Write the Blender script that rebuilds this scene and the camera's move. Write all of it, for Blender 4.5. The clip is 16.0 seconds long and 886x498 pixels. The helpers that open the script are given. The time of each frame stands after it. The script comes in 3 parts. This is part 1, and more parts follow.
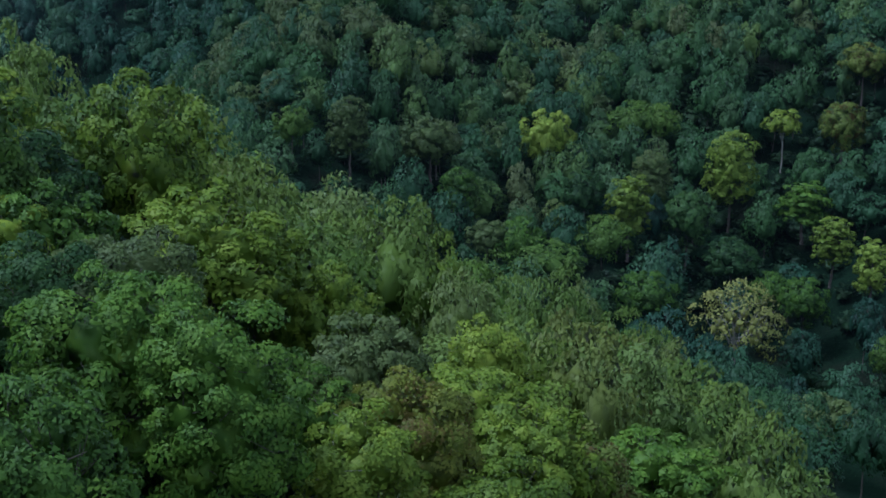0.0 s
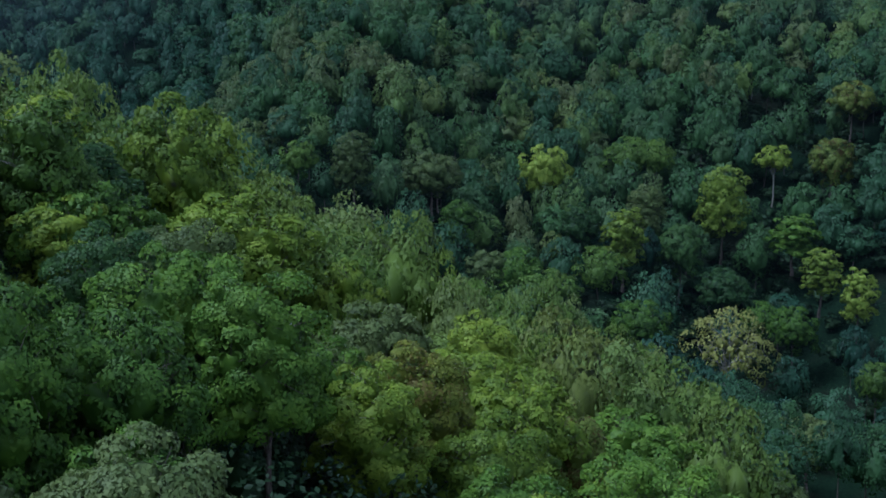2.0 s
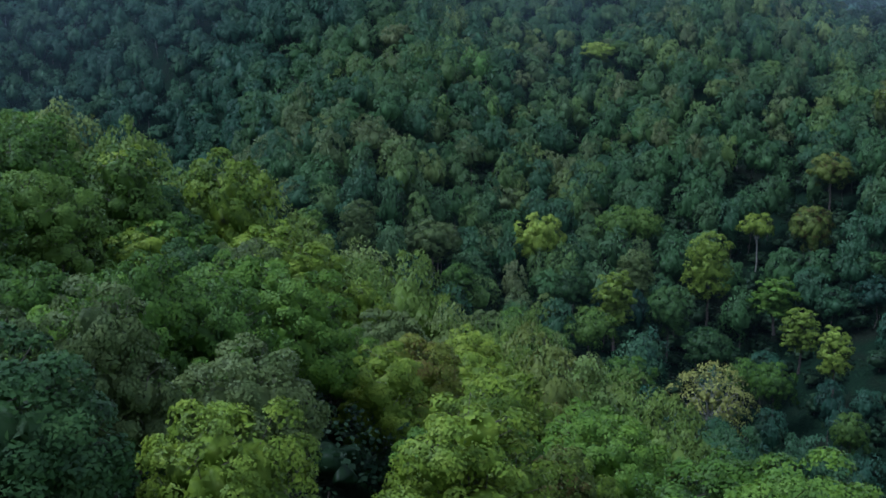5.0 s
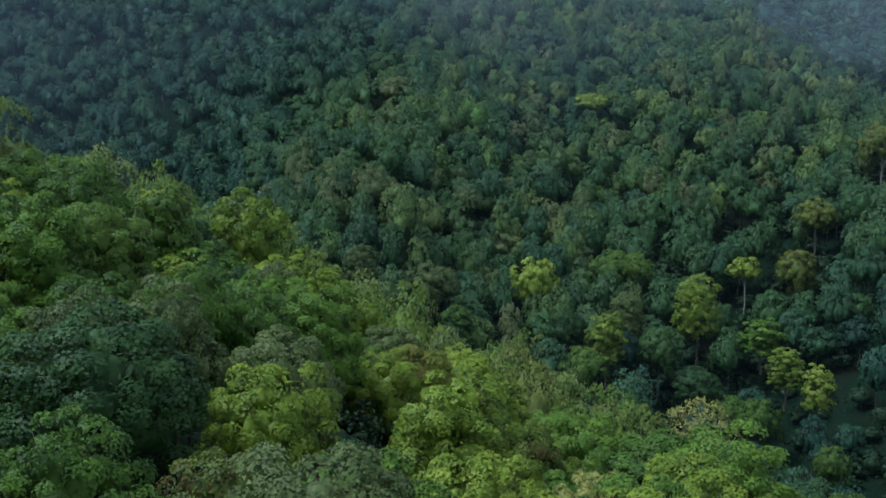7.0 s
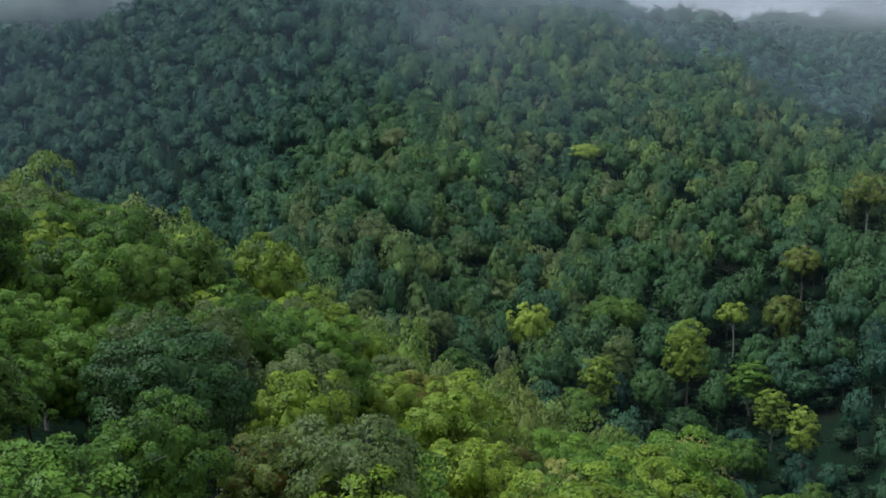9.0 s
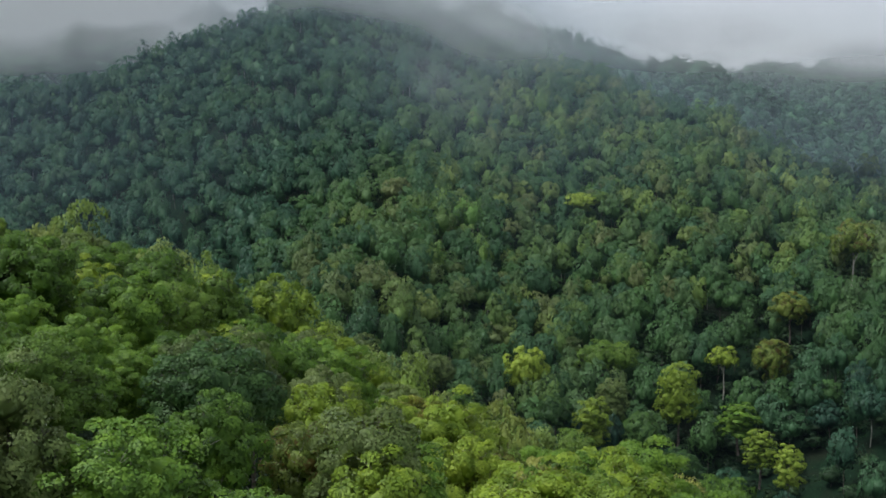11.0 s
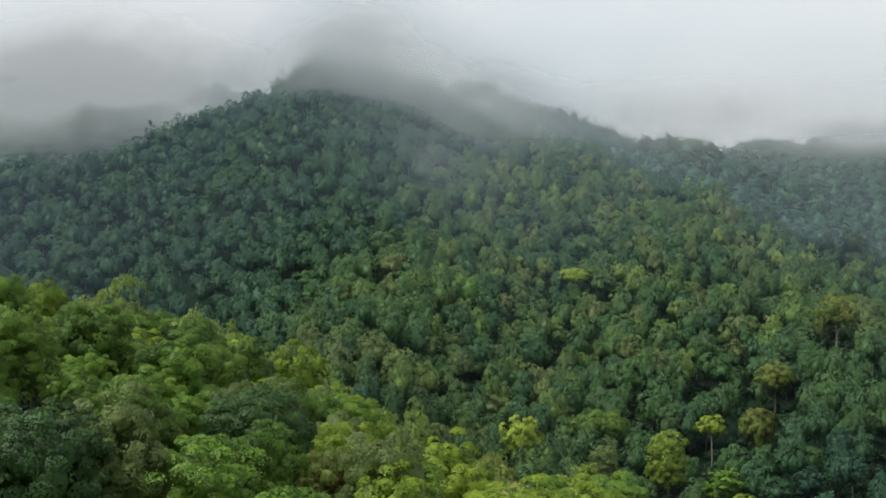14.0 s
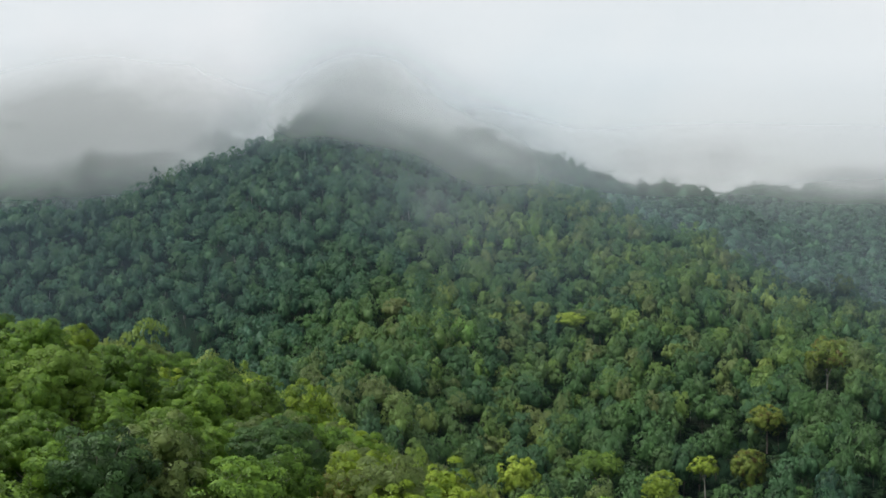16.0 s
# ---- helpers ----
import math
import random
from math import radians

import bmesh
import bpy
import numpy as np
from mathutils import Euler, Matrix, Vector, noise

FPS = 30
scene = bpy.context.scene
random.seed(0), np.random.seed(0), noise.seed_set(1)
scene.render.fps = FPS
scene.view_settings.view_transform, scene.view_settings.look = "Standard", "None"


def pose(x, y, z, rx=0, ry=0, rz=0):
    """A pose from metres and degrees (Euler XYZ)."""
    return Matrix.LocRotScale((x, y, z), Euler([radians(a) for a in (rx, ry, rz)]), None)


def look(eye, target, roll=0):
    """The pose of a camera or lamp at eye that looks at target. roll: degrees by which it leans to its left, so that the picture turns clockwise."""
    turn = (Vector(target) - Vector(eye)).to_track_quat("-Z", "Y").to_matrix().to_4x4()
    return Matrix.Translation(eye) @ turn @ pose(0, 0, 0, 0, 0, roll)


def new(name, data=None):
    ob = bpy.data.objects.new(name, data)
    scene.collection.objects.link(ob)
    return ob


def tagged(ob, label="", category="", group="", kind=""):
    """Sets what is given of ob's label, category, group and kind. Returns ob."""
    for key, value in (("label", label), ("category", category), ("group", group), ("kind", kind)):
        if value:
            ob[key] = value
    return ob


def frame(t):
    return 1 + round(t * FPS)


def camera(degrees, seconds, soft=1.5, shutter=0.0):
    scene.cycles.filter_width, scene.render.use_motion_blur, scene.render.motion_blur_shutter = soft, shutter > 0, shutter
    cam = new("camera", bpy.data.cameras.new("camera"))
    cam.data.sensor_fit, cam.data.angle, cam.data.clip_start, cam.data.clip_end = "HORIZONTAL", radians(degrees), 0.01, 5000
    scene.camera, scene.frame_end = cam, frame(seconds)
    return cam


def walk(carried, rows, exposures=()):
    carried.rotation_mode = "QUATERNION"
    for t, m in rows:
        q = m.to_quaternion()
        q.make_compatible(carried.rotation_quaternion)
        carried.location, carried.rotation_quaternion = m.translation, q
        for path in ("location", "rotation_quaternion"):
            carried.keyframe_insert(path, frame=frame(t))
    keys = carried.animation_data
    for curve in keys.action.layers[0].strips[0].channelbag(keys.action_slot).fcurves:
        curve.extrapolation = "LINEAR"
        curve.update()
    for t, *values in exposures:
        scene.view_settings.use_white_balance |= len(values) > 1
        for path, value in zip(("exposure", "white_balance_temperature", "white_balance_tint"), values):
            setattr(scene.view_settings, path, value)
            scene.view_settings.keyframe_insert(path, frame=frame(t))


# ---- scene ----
# The camera flies backwards off the slope and tilts up: seconds, x, y, z, turn to the left, tilt up, roll.
cam = camera(36.0, 16.0, 1.7)
FLIGHT = [
    (0.0, 0.02, 0.00, 130.02, 0.005, -15.877, 0.223),
    (0.5, 0.04, -2.53, 130.12, 0.011, -15.477, 0.234),
    (1.0, 0.09, -5.15, 130.24, 0.034, -15.092, 0.235),
    (1.5, 0.10, -7.99, 130.35, 0.045, -14.671, 0.256),
    (2.0, 0.14, -10.92, 130.53, 0.068, -14.179, 0.257),
    (2.5, 0.15, -14.14, 130.65, 0.085, -13.607, 0.291),
    (3.0, 0.24, -17.44, 130.82, 0.114, -13.077, 0.300),
    (3.5, 0.37, -21.04, 130.99, 0.142, -12.520, 0.281),
    (4.0, 0.50, -24.77, 131.19, 0.165, -12.001, 0.178),
    (6.5, 0.87, -43.36, 131.96, 0.139, -9.313, -0.028),
    (7.0, 1.05, -47.12, 132.17, 0.146, -8.801, -0.109),
    (7.5, 1.02, -50.67, 132.53, 0.117, -8.295, -0.063),
    (8.0, 1.05, -54.12, 132.85, 0.096, -7.817, -0.061),
    (8.5, 1.06, -57.81, 133.12, 0.083, -7.277, -0.056),
    (9.0, 1.10, -61.56, 133.38, 0.070, -6.764, -0.029),
    (11.5, 1.23, -79.34, 134.13, 0.005, -4.207, -0.167),
    (12.0, 1.21, -82.69, 134.28, -0.011, -3.696, -0.214),
    (12.5, 1.16, -86.17, 134.35, -0.034, -3.127, -0.218),
    (13.0, 1.21, -89.64, 134.46, -0.036, -2.608, -0.242),
    (13.5, 1.19, -93.18, 134.65, -0.053, -2.052, -0.202),
    (14.0, 1.21, -96.54, 134.77, -0.064, -1.537, -0.210),
    (14.5, 1.18, -99.98, 134.99, -0.078, -0.988, -0.156),
    (15.0, 1.26, -103.27, 135.11, -0.080, -0.497, -0.190),
    (15.5, 1.21, -106.66, 135.29, -0.088, -0.049, -0.169),
    (16.0, 1.28, -109.86, 135.37, -0.093, 0.309, -0.184),
]
walk(cam, [(t, pose(x, y, z, 90 + up, 0, turn) @ pose(0, 0, 0, 0, 0, roll)) for t, x, y, z, turn, up, roll in FLIGHT],
     [(0.0, -0.62, 4750, 17), (4.0, -0.53, 4800, 17), (7.0, -0.35, 5150, 15), (9.0, -0.18, 5600, 13), (12.0, 0.02, 6250, 12), (16.0, 0.15, 6450, 10)])

# ---- world and light: an overcast, misty morning ----
SKY_LEVEL = 0.84
world = bpy.data.worlds.new("overcast_sky")
scene.world = world
world.use_nodes = True
nt = world.node_tree
nt.nodes.clear()


def node(tree, kind, **values):
    n = tree.nodes.new(kind)
    for key, value in values.items():
        n.inputs[key.replace("_", " ")].default_value = value
    return n


def ramp(tree, fac, stops, ease=False):
    r = tree.nodes.new("ShaderNodeValToRGB")
    r.color_ramp.interpolation = "EASE" if ease else "LINEAR"
    while len(r.color_ramp.elements) < len(stops):
        r.color_ramp.elements.new(0.5)
    for e, (p, c) in zip(r.color_ramp.elements, stops):
        e.position, e.color = p, (*c, 1) if len(c) == 3 else c
    tree.links.new(fac, r.inputs[0])
    return r.outputs[0]


def calc(tree, op, a, b=None, c=None):
    n = tree.nodes.new("ShaderNodeMath")
    n.operation = op
    for slot, v in zip(n.inputs, (a, b, c)):
        if v is None:
            continue
        if isinstance(v, (int, float)):
            slot.default_value = v
        else:
            tree.links.new(v, slot)
    return n.outputs[0]


def mixed(tree, fac, a, b, blend="MIX"):
    n = tree.nodes.new("ShaderNodeMix")
    n.data_type, n.blend_type = "RGBA", blend
    for slot, v in ((n.inputs[0], fac), (n.inputs[6], a), (n.inputs[7], b)):
        if isinstance(v, (int, float)):
            slot.default_value = v
        elif isinstance(v, tuple):
            slot.default_value = (*v, 1)
        else:
            tree.links.new(v, slot)
    return n.outputs[2]


SUN_UP, SUN_ROUND = 60.0, 265.0
sky = nt.nodes.new("ShaderNodeTexSky")
sky.sky_type, sky.sun_disc = "NISHITA", False
sky.sun_elevation, sky.sun_rotation = radians(SUN_UP), radians(SUN_ROUND)
where = nt.nodes.new("ShaderNodeTexCoord")
stretch = nt.nodes.new("ShaderNodeMapping")
stretch.inputs["Scale"].default_value = (1.0, 1.0, 1.5)
nt.links.new(where.outputs["Generated"], stretch.inputs[0])
billow = node(nt, "ShaderNodeTexNoise", Scale=4.0, Detail=4.0, Roughness=0.45, Distortion=0.1)
nt.links.new(stretch.outputs[0], billow.inputs["Vector"])
cloud = ramp(nt, billow.outputs["Fac"], [(0.25, (0.80, 0.88, 0.91)), (0.5, (0.90, 0.94, 0.95)), (0.75, (1.0, 1.0, 1.0))], True)
dim_sky = mixed(nt, 1.0, sky.outputs[0], (0.11, 0.11, 0.11), "MULTIPLY")
cover = mixed(nt, 0.90, dim_sky, cloud)
back = nt.nodes.new("ShaderNodeBackground")
back.inputs["Strength"].default_value = SKY_LEVEL
nt.links.new(cover, back.inputs["Color"])
out = nt.nodes.new("ShaderNodeOutputWorld")
nt.links.new(back.outputs[0], out.inputs["Surface"])

sun = new("sun", bpy.data.lights.new("sun", "SUN"))
sun.data.energy, sun.data.angle, sun.data.color = 2.8, radians(20), (1.0, 0.96, 0.90)
SUN_WAY = Vector((math.sin(radians(SUN_ROUND)), math.cos(radians(SUN_ROUND)), math.tan(radians(SUN_UP))))
sun.matrix_world = look(Vector((0, 0, 400)) + SUN_WAY * 100, (0, 0, 400))


# ---- materials ----
def material(name):
    m = bpy.data.materials.new(name)
    m.use_nodes = True
    m.node_tree.nodes.clear()
    return m, m.node_tree


LEAF_TURN = 0.26


def leaf_shader(tree, colour, gloss=0.55, through_light=0.17):
    """Leaves shade with the swell of the leafy mass that they sit on, each turned a little its own way."""
    swell = tree.nodes.new("ShaderNodeAttribute")
    swell.attribute_name = "swell"
    own = tree.nodes.new("ShaderNodeNewGeometry")
    to_world = tree.nodes.new("ShaderNodeVectorTransform")
    to_world.vector_type, to_world.convert_from, to_world.convert_to = "NORMAL", "OBJECT", "WORLD"
    tree.links.new(swell.outputs["Vector"], to_world.inputs[0])
    turned_to = tree.nodes.new("ShaderNodeMix")
    turned_to.data_type = "VECTOR"
    turned_to.inputs[0].default_value = LEAF_TURN
    tree.links.new(to_world.outputs[0], turned_to.inputs[4])
    tree.links.new(own.outputs["Normal"], turned_to.inputs[5])
    length = tree.nodes.new("ShaderNodeVectorMath")
    length.operation = "NORMALIZE"
    tree.links.new(turned_to.outputs[1], length.inputs[0])
    body = node(tree, "ShaderNodeBsdfPrincipled", Roughness=gloss)
    tree.links.new(length.outputs[0], body.inputs["Normal"])
    body.inputs["Specular IOR Level"].default_value = 0.25
    tree.links.new(colour, body.inputs["Base Color"])
    warm = mixed(tree, 1.0, colour, (1.15, 1.25, 0.55), "MULTIPLY")
    back_lit = tree.nodes.new("ShaderNodeBsdfTranslucent")
    tree.links.new(warm, back_lit.inputs["Color"])
    tree.links.new(length.outputs[0], back_lit.inputs["Normal"])
    blend = node(tree, "ShaderNodeMixShader", Fac=through_light)
    tree.links.new(body.outputs[0], blend.inputs[1])
    tree.links.new(back_lit.outputs[0], blend.inputs[2])
    end = tree.nodes.new("ShaderNodeOutputMaterial")
    tree.links.new(blend.outputs[0], end.inputs["Surface"])


def tone(c, by=(2.04, 1.99, 1.50)):
    return tuple(a * b for a, b in zip(c, by))


def leaf_material(name, dark, mid, light, turned=None):
    """Leaves of one kind of tree: each leaf varies, each tree varies, and whole sprays differ over a metre or so."""
    m, tree = material(name)
    geo = tree.nodes.new("ShaderNodeNewGeometry")
    info = tree.nodes.new("ShaderNodeObjectInfo")
    coord = tree.nodes.new("ShaderNodeTexCoord")
    spray = node(tree, "ShaderNodeTexNoise", Scale=0.9, Detail=2.0)
    tree.links.new(coord.outputs["Object"], spray.inputs["Vector"])
    value = calc(tree, "MULTIPLY_ADD", geo.outputs["Random Per Island"], 0.24, calc(tree, "MULTIPLY_ADD", spray.outputs["Fac"], 1.1, -0.17))
    value = calc(tree, "ADD", value, calc(tree, "MULTIPLY_ADD", info.outputs["Random"], 0.36, -0.18))
    colour = ramp(tree, value, [(0.18, tone(dark)), (0.5, tone(mid)), (0.85, tone(light))])
    if turned:
        patch = node(tree, "ShaderNodeTexNoise", Scale=0.35, Detail=1.0)
        tree.links.new(coord.outputs["Object"], patch.inputs["Vector"])
        some = calc(tree, "GREATER_THAN", calc(tree, "ADD", patch.outputs["Fac"], calc(tree, "MULTIPLY", geo.outputs["Random Per Island"], 0.3)), 0.80)
        colour = mixed(tree, some, colour, turned)
    leaf_shader(tree, colour)
    return m


LEAVES = {
    "green": leaf_material("leaf_green", (0.020, 0.046, 0.009), (0.050, 0.104, 0.014), (0.098, 0.172, 0.023)),
    "dark": leaf_material("leaf_dark_green", (0.014, 0.036, 0.014), (0.028, 0.065, 0.020), (0.050, 0.100, 0.028)),
    "lime": leaf_material("leaf_yellow_green", (0.044, 0.080, 0.010), (0.098, 0.152, 0.016), (0.168, 0.225, 0.027)),
    "grey": leaf_material("leaf_grey_green", (0.028, 0.048, 0.016), (0.055, 0.084, 0.029), (0.095, 0.130, 0.050)),
    "olive": leaf_material("leaf_olive", (0.040, 0.064, 0.013), (0.080, 0.114, 0.022), (0.130, 0.160, 0.038), (0.12, 0.092, 0.018)),
    "straw": leaf_material("leaf_straw", (0.085, 0.100, 0.030), (0.168, 0.185, 0.054), (0.250, 0.262, 0.085)),
    "pale": leaf_material("leaf_pale_lime", (0.060, 0.096, 0.014), (0.126, 0.184, 0.025), (0.200, 0.262, 0.045)),
    "gold": leaf_material("leaf_gold", (0.050, 0.068, 0.012), (0.096, 0.122, 0.018), (0.155, 0.168, 0.028), (0.165, 0.140, 0.024)),
    "bright": leaf_material("leaf_bright_green", (0.030, 0.060, 0.012), (0.056, 0.104, 0.018), (0.088, 0.148, 0.028)),
}


def woodland_material(name, stops, by):
    """Leaves of the joined woods: the tint of each tree picks its kind, and in places its painted shade."""
    m, tree = material(name)
    tint = tree.nodes.new("ShaderNodeAttribute")
    tint.attribute_name = "tint"
    geo = tree.nodes.new("ShaderNodeNewGeometry")
    colour = ramp(tree, tint.outputs["Fac"], [(p, tone(c, by)) for p, c in stops])
    vary = calc(tree, "MULTIPLY_ADD", geo.outputs["Random Per Island"], 0.24, 0.88)
    grey = tree.nodes.new("ShaderNodeCombineColor")
    for k in range(3):
        tree.links.new(vary, grey.inputs[k])
    leaf_shader(tree, mixed(tree, 1.0, colour, grey.outputs[0], "MULTIPLY"))
    return m


# The low tints are dark and blue: shade and haze put into leaf colour.
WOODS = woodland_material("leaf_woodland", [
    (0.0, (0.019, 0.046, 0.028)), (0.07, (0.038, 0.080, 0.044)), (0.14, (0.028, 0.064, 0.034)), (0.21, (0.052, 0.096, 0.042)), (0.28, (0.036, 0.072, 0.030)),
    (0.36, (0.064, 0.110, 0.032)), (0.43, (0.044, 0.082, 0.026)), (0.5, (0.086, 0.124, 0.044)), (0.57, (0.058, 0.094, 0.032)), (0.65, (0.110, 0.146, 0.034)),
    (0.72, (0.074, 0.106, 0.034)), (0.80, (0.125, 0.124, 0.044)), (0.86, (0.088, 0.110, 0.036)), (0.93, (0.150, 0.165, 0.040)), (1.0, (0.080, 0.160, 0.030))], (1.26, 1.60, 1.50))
# Leaves of the low growth, darkened so the gaps between trees look shaded.
PAINTED_SHADE_GROWTH = woodland_material("leaf_undergrowth_shaded", [(0.0, (0.018, 0.034, 0.010)), (0.5, (0.030, 0.055, 0.014)), (1.0, (0.050, 0.075, 0.020))], (1.0, 1.3, 1.7))
HILL = woodland_material("leaf_hillside", [
    (0.0, (0.095, 0.130, 0.020)), (0.2, (0.160, 0.180, 0.030)), (0.4, (0.115, 0.160, 0.018)), (0.6, (0.190, 0.215, 0.022)),
    (0.8, (0.175, 0.195, 0.055)), (1.0, (0.185, 0.175, 0.030))], (1.06, 1.40, 1.3))


def bark_material(name, dark, light):
    m, tree = material(name)
    coord = tree.nodes.new("ShaderNodeTexCoord")
    squeeze = tree.nodes.new("ShaderNodeMapping")
    squeeze.inputs["Scale"].default_value = (4.0, 4.0, 0.9)
    tree.links.new(coord.outputs["Object"], squeeze.inputs[0])
    grain = node(tree, "ShaderNodeTexNoise", Scale=2.5, Detail=5.0)
    tree.links.new(squeeze.outputs[0], grain.inputs["Vector"])
    body = node(tree, "ShaderNodeBsdfPrincipled", Roughness=0.9)
    body.inputs["Specular IOR Level"].default_value = 0.1
    tree.links.new(ramp(tree, grain.outputs["Fac"], [(0.3, dark), (0.7, light)]), body.inputs["Base Color"])
    bump = node(tree, "ShaderNodeBump", Strength=0.5, Distance=0.03)
    tree.links.new(grain.outputs["Fac"], bump.inputs["Height"])
    tree.links.new(bump.outputs[0], body.inputs["Normal"])
    end = tree.nodes.new("ShaderNodeOutputMaterial")
    tree.links.new(body.outputs[0], end.inputs["Surface"])
    return m


BARK = bark_material("bark_grey_brown", (0.07, 0.055, 0.045), (0.22, 0.19, 0.16))
PALE_BARK = bark_material("bark_pale", (0.26, 0.24, 0.20), (0.50, 0.47, 0.41))


def soil_material():
    m, tree = material("leaf_litter_ground")
    coord = tree.nodes.new("ShaderNodeTexCoord")
    broad = node(tree, "ShaderNodeTexNoise", Scale=0.08, Detail=4.0)
    fine = node(tree, "ShaderNodeTexNoise", Scale=1.7, Detail=6.0)
    for n in (broad, fine):
        tree.links.new(coord.outputs["Object"], n.inputs["Vector"])
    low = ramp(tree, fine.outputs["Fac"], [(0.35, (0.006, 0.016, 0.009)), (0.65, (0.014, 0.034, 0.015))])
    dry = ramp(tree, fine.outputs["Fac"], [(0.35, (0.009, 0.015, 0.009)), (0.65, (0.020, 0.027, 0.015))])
    body = node(tree, "ShaderNodeBsdfPrincipled", Roughness=0.95)
    body.inputs["Specular IOR Level"].default_value = 0.05
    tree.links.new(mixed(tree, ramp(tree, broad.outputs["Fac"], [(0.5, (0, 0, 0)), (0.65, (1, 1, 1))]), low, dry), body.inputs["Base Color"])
    bump = node(tree, "ShaderNodeBump", Strength=0.8, Distance=0.4)
    tree.links.new(fine.outputs["Fac"], bump.inputs["Height"])
    tree.links.new(bump.outputs[0], body.inputs["Normal"])
    end = tree.nodes.new("ShaderNodeOutputMaterial")
    tree.links.new(body.outputs[0], end.inputs["Surface"])
    return m


SOIL = soil_material()


# ---- the land: a near hillside, a valley, a mountain across it and ridges behind ----
def bend(x, nodes):
    """A smooth curve through nodes (x, value)."""
    xs, vs = np.array(nodes, float).T
    off = np.array([-24.0, -12.0, 0.0, 12.0, 24.0])
    return np.mean([np.interp(np.asarray(x) + o, xs, vs) for o in off], axis=0)


CREST_Y = [(-600, 560), (-260, 660), (-155, 720), (-54, 748), (28, 725), (90, 733), (140, 668), (182, 598), (213, 541), (276, 472), (480, 350)]
CREST_Z = [(-600, 90), (-260, 150), (-155, 185), (-101, 213), (-72, 233), (-42, 239), (-10, 218), (28, 190), (90, 173), (140, 149), (182, 125), (213, 109), (276, 84), (480, 40)]
FACE = [(-150, 0.58), (-90, 0.56), (-68, 0.54), (-44, 0.44), (-20, 0.41), (30, 0.38), (70, 0.34), (110, 0.33), (150, 0.29), (300, 0.25)]
BACK_Z = [(-1400, 120), (-700, 190), (-417, 255), (-326, 285), (-258, 268), (-165, 235), (-60, 250), (44, 253), (109, 234), (170, 217), (230, 202), (420, 132), (900, 60)]
FAR_Z = [(-1500, 60), (0, 150), (365, 226), (480, 233), (560, 243), (700, 236), (1100, 200), (2200, 90)]
TREE_TOP = 11.0


def near_hill(x, y):
    side = np.where(x < -40, -40 + (x + 40) * 0.36, x)
    on = np.maximum(y, -8.0)
    fall = np.where(on > 0, 0.0009 * on * on, 0)
    z = 120 - 0.33 * side - 0.10 * on - fall - 0.05 * np.maximum(-8 - y, 0)
    z = z + 4.0 * np.exp(-((x + 31) / 17) ** 2 - ((y - 80) / 26) ** 2)
    hollow = np.clip((x + 2) / 14, 0, 1)
    z = z - 4.5 * np.clip((x - 12) / 14, 0, 1) * np.exp(-((y - 85) / 42) ** 2)
    z = z - 3.8 * hollow * np.exp(-((y - 75) / 45) ** 2)
    z = z - 2.2 * np.exp(-((x - 4) / 11) ** 2 - ((y - 42) / 30) ** 2)
    return z - 0.0009 * np.maximum(-8 - y - 120, 0) ** 1.5


def mountain(x, y):
    cy, cz = bend(x, CREST_Y), bend(x, CREST_Z)
    s = bend(x - 0.30 * (np.asarray(y) - 450), FACE)
    d = cy - y
    folds = 7 * np.sin(x / 31 + 0.9 + y / 160) * np.clip(d / 120, 0, 1) + 3 * np.sin(x / 13 - y / 40)
    return np.where(d > 0, cz - s * d, cz + 0.55 * d) + folds * np.exp(-np.maximum(-d, 0) / 40)


def ridge(x, y, crest, line, slope):
    return bend(x, crest) - slope * np.abs(y - line) + 5 * np.sin(x / 37 + y / 90) + 3 * np.sin(x / 17)


def canopy(x, y):
    """The mean height of the tree tops."""
    x, y = np.asarray(x, float), np.asarray(y, float)
    levels = [near_hill(x, y), mountain(x, y), ridge(x, y, BACK_Z, 1190, 0.42), ridge(x, y, FAR_Z, 1850, 0.35),
              30 + 2.5 * np.sin(x / 25) + 2 * np.sin(y / 31)]
    k = 6.0
    top = np.max(levels, axis=0)
    return top + k * np.log(sum(np.exp((z - top) / k) for z in levels)) - 2


def soil(x, y):
    return canopy(x, y) - TREE_TOP


def solid(name, verts, faces, mats=(), tint=None, slot=None, smooth=False, swell=None):
    """A mesh from arrays of corners and of faces, all of one number of corners."""
    verts, faces = np.asarray(verts, np.float32), np.asarray(faces, np.int32)
    me = bpy.data.meshes.new(name)
    count, sides = faces.shape
    me.vertices.add(len(verts))
    me.vertices.foreach_set("co", verts.ravel())
    me.loops.add(count * sides)
    me.loops.foreach_set("vertex_index", faces.ravel())
    me.polygons.add(count)
    me.polygons.foreach_set("loop_start", np.arange(count, dtype=np.int32) * sides)
    for m in mats:
        me.materials.append(m)
    if slot is not None:
        me.polygons.foreach_set("material_index", np.asarray(slot, np.int32))
    if smooth:
        me.polygons.foreach_set("use_smooth", np.ones(count, bool))
    if tint is not None:
        me.attributes.new("tint", "FLOAT", "FACE").data.foreach_set("value", np.asarray(tint, np.float32))
    if swell is not None:
        me.attributes.new("swell", "FLOAT_VECTOR", "POINT").data.foreach_set("vector", np.asarray(swell, np.float32).ravel())
    me.update(calc_edges=True)
    return me


def grown(start, stop, first, factor):
    steps, at, step = [start], start, first
    while at < stop:
        at, step = at + step, step * factor
        steps.append(at)
    return np.array(steps)


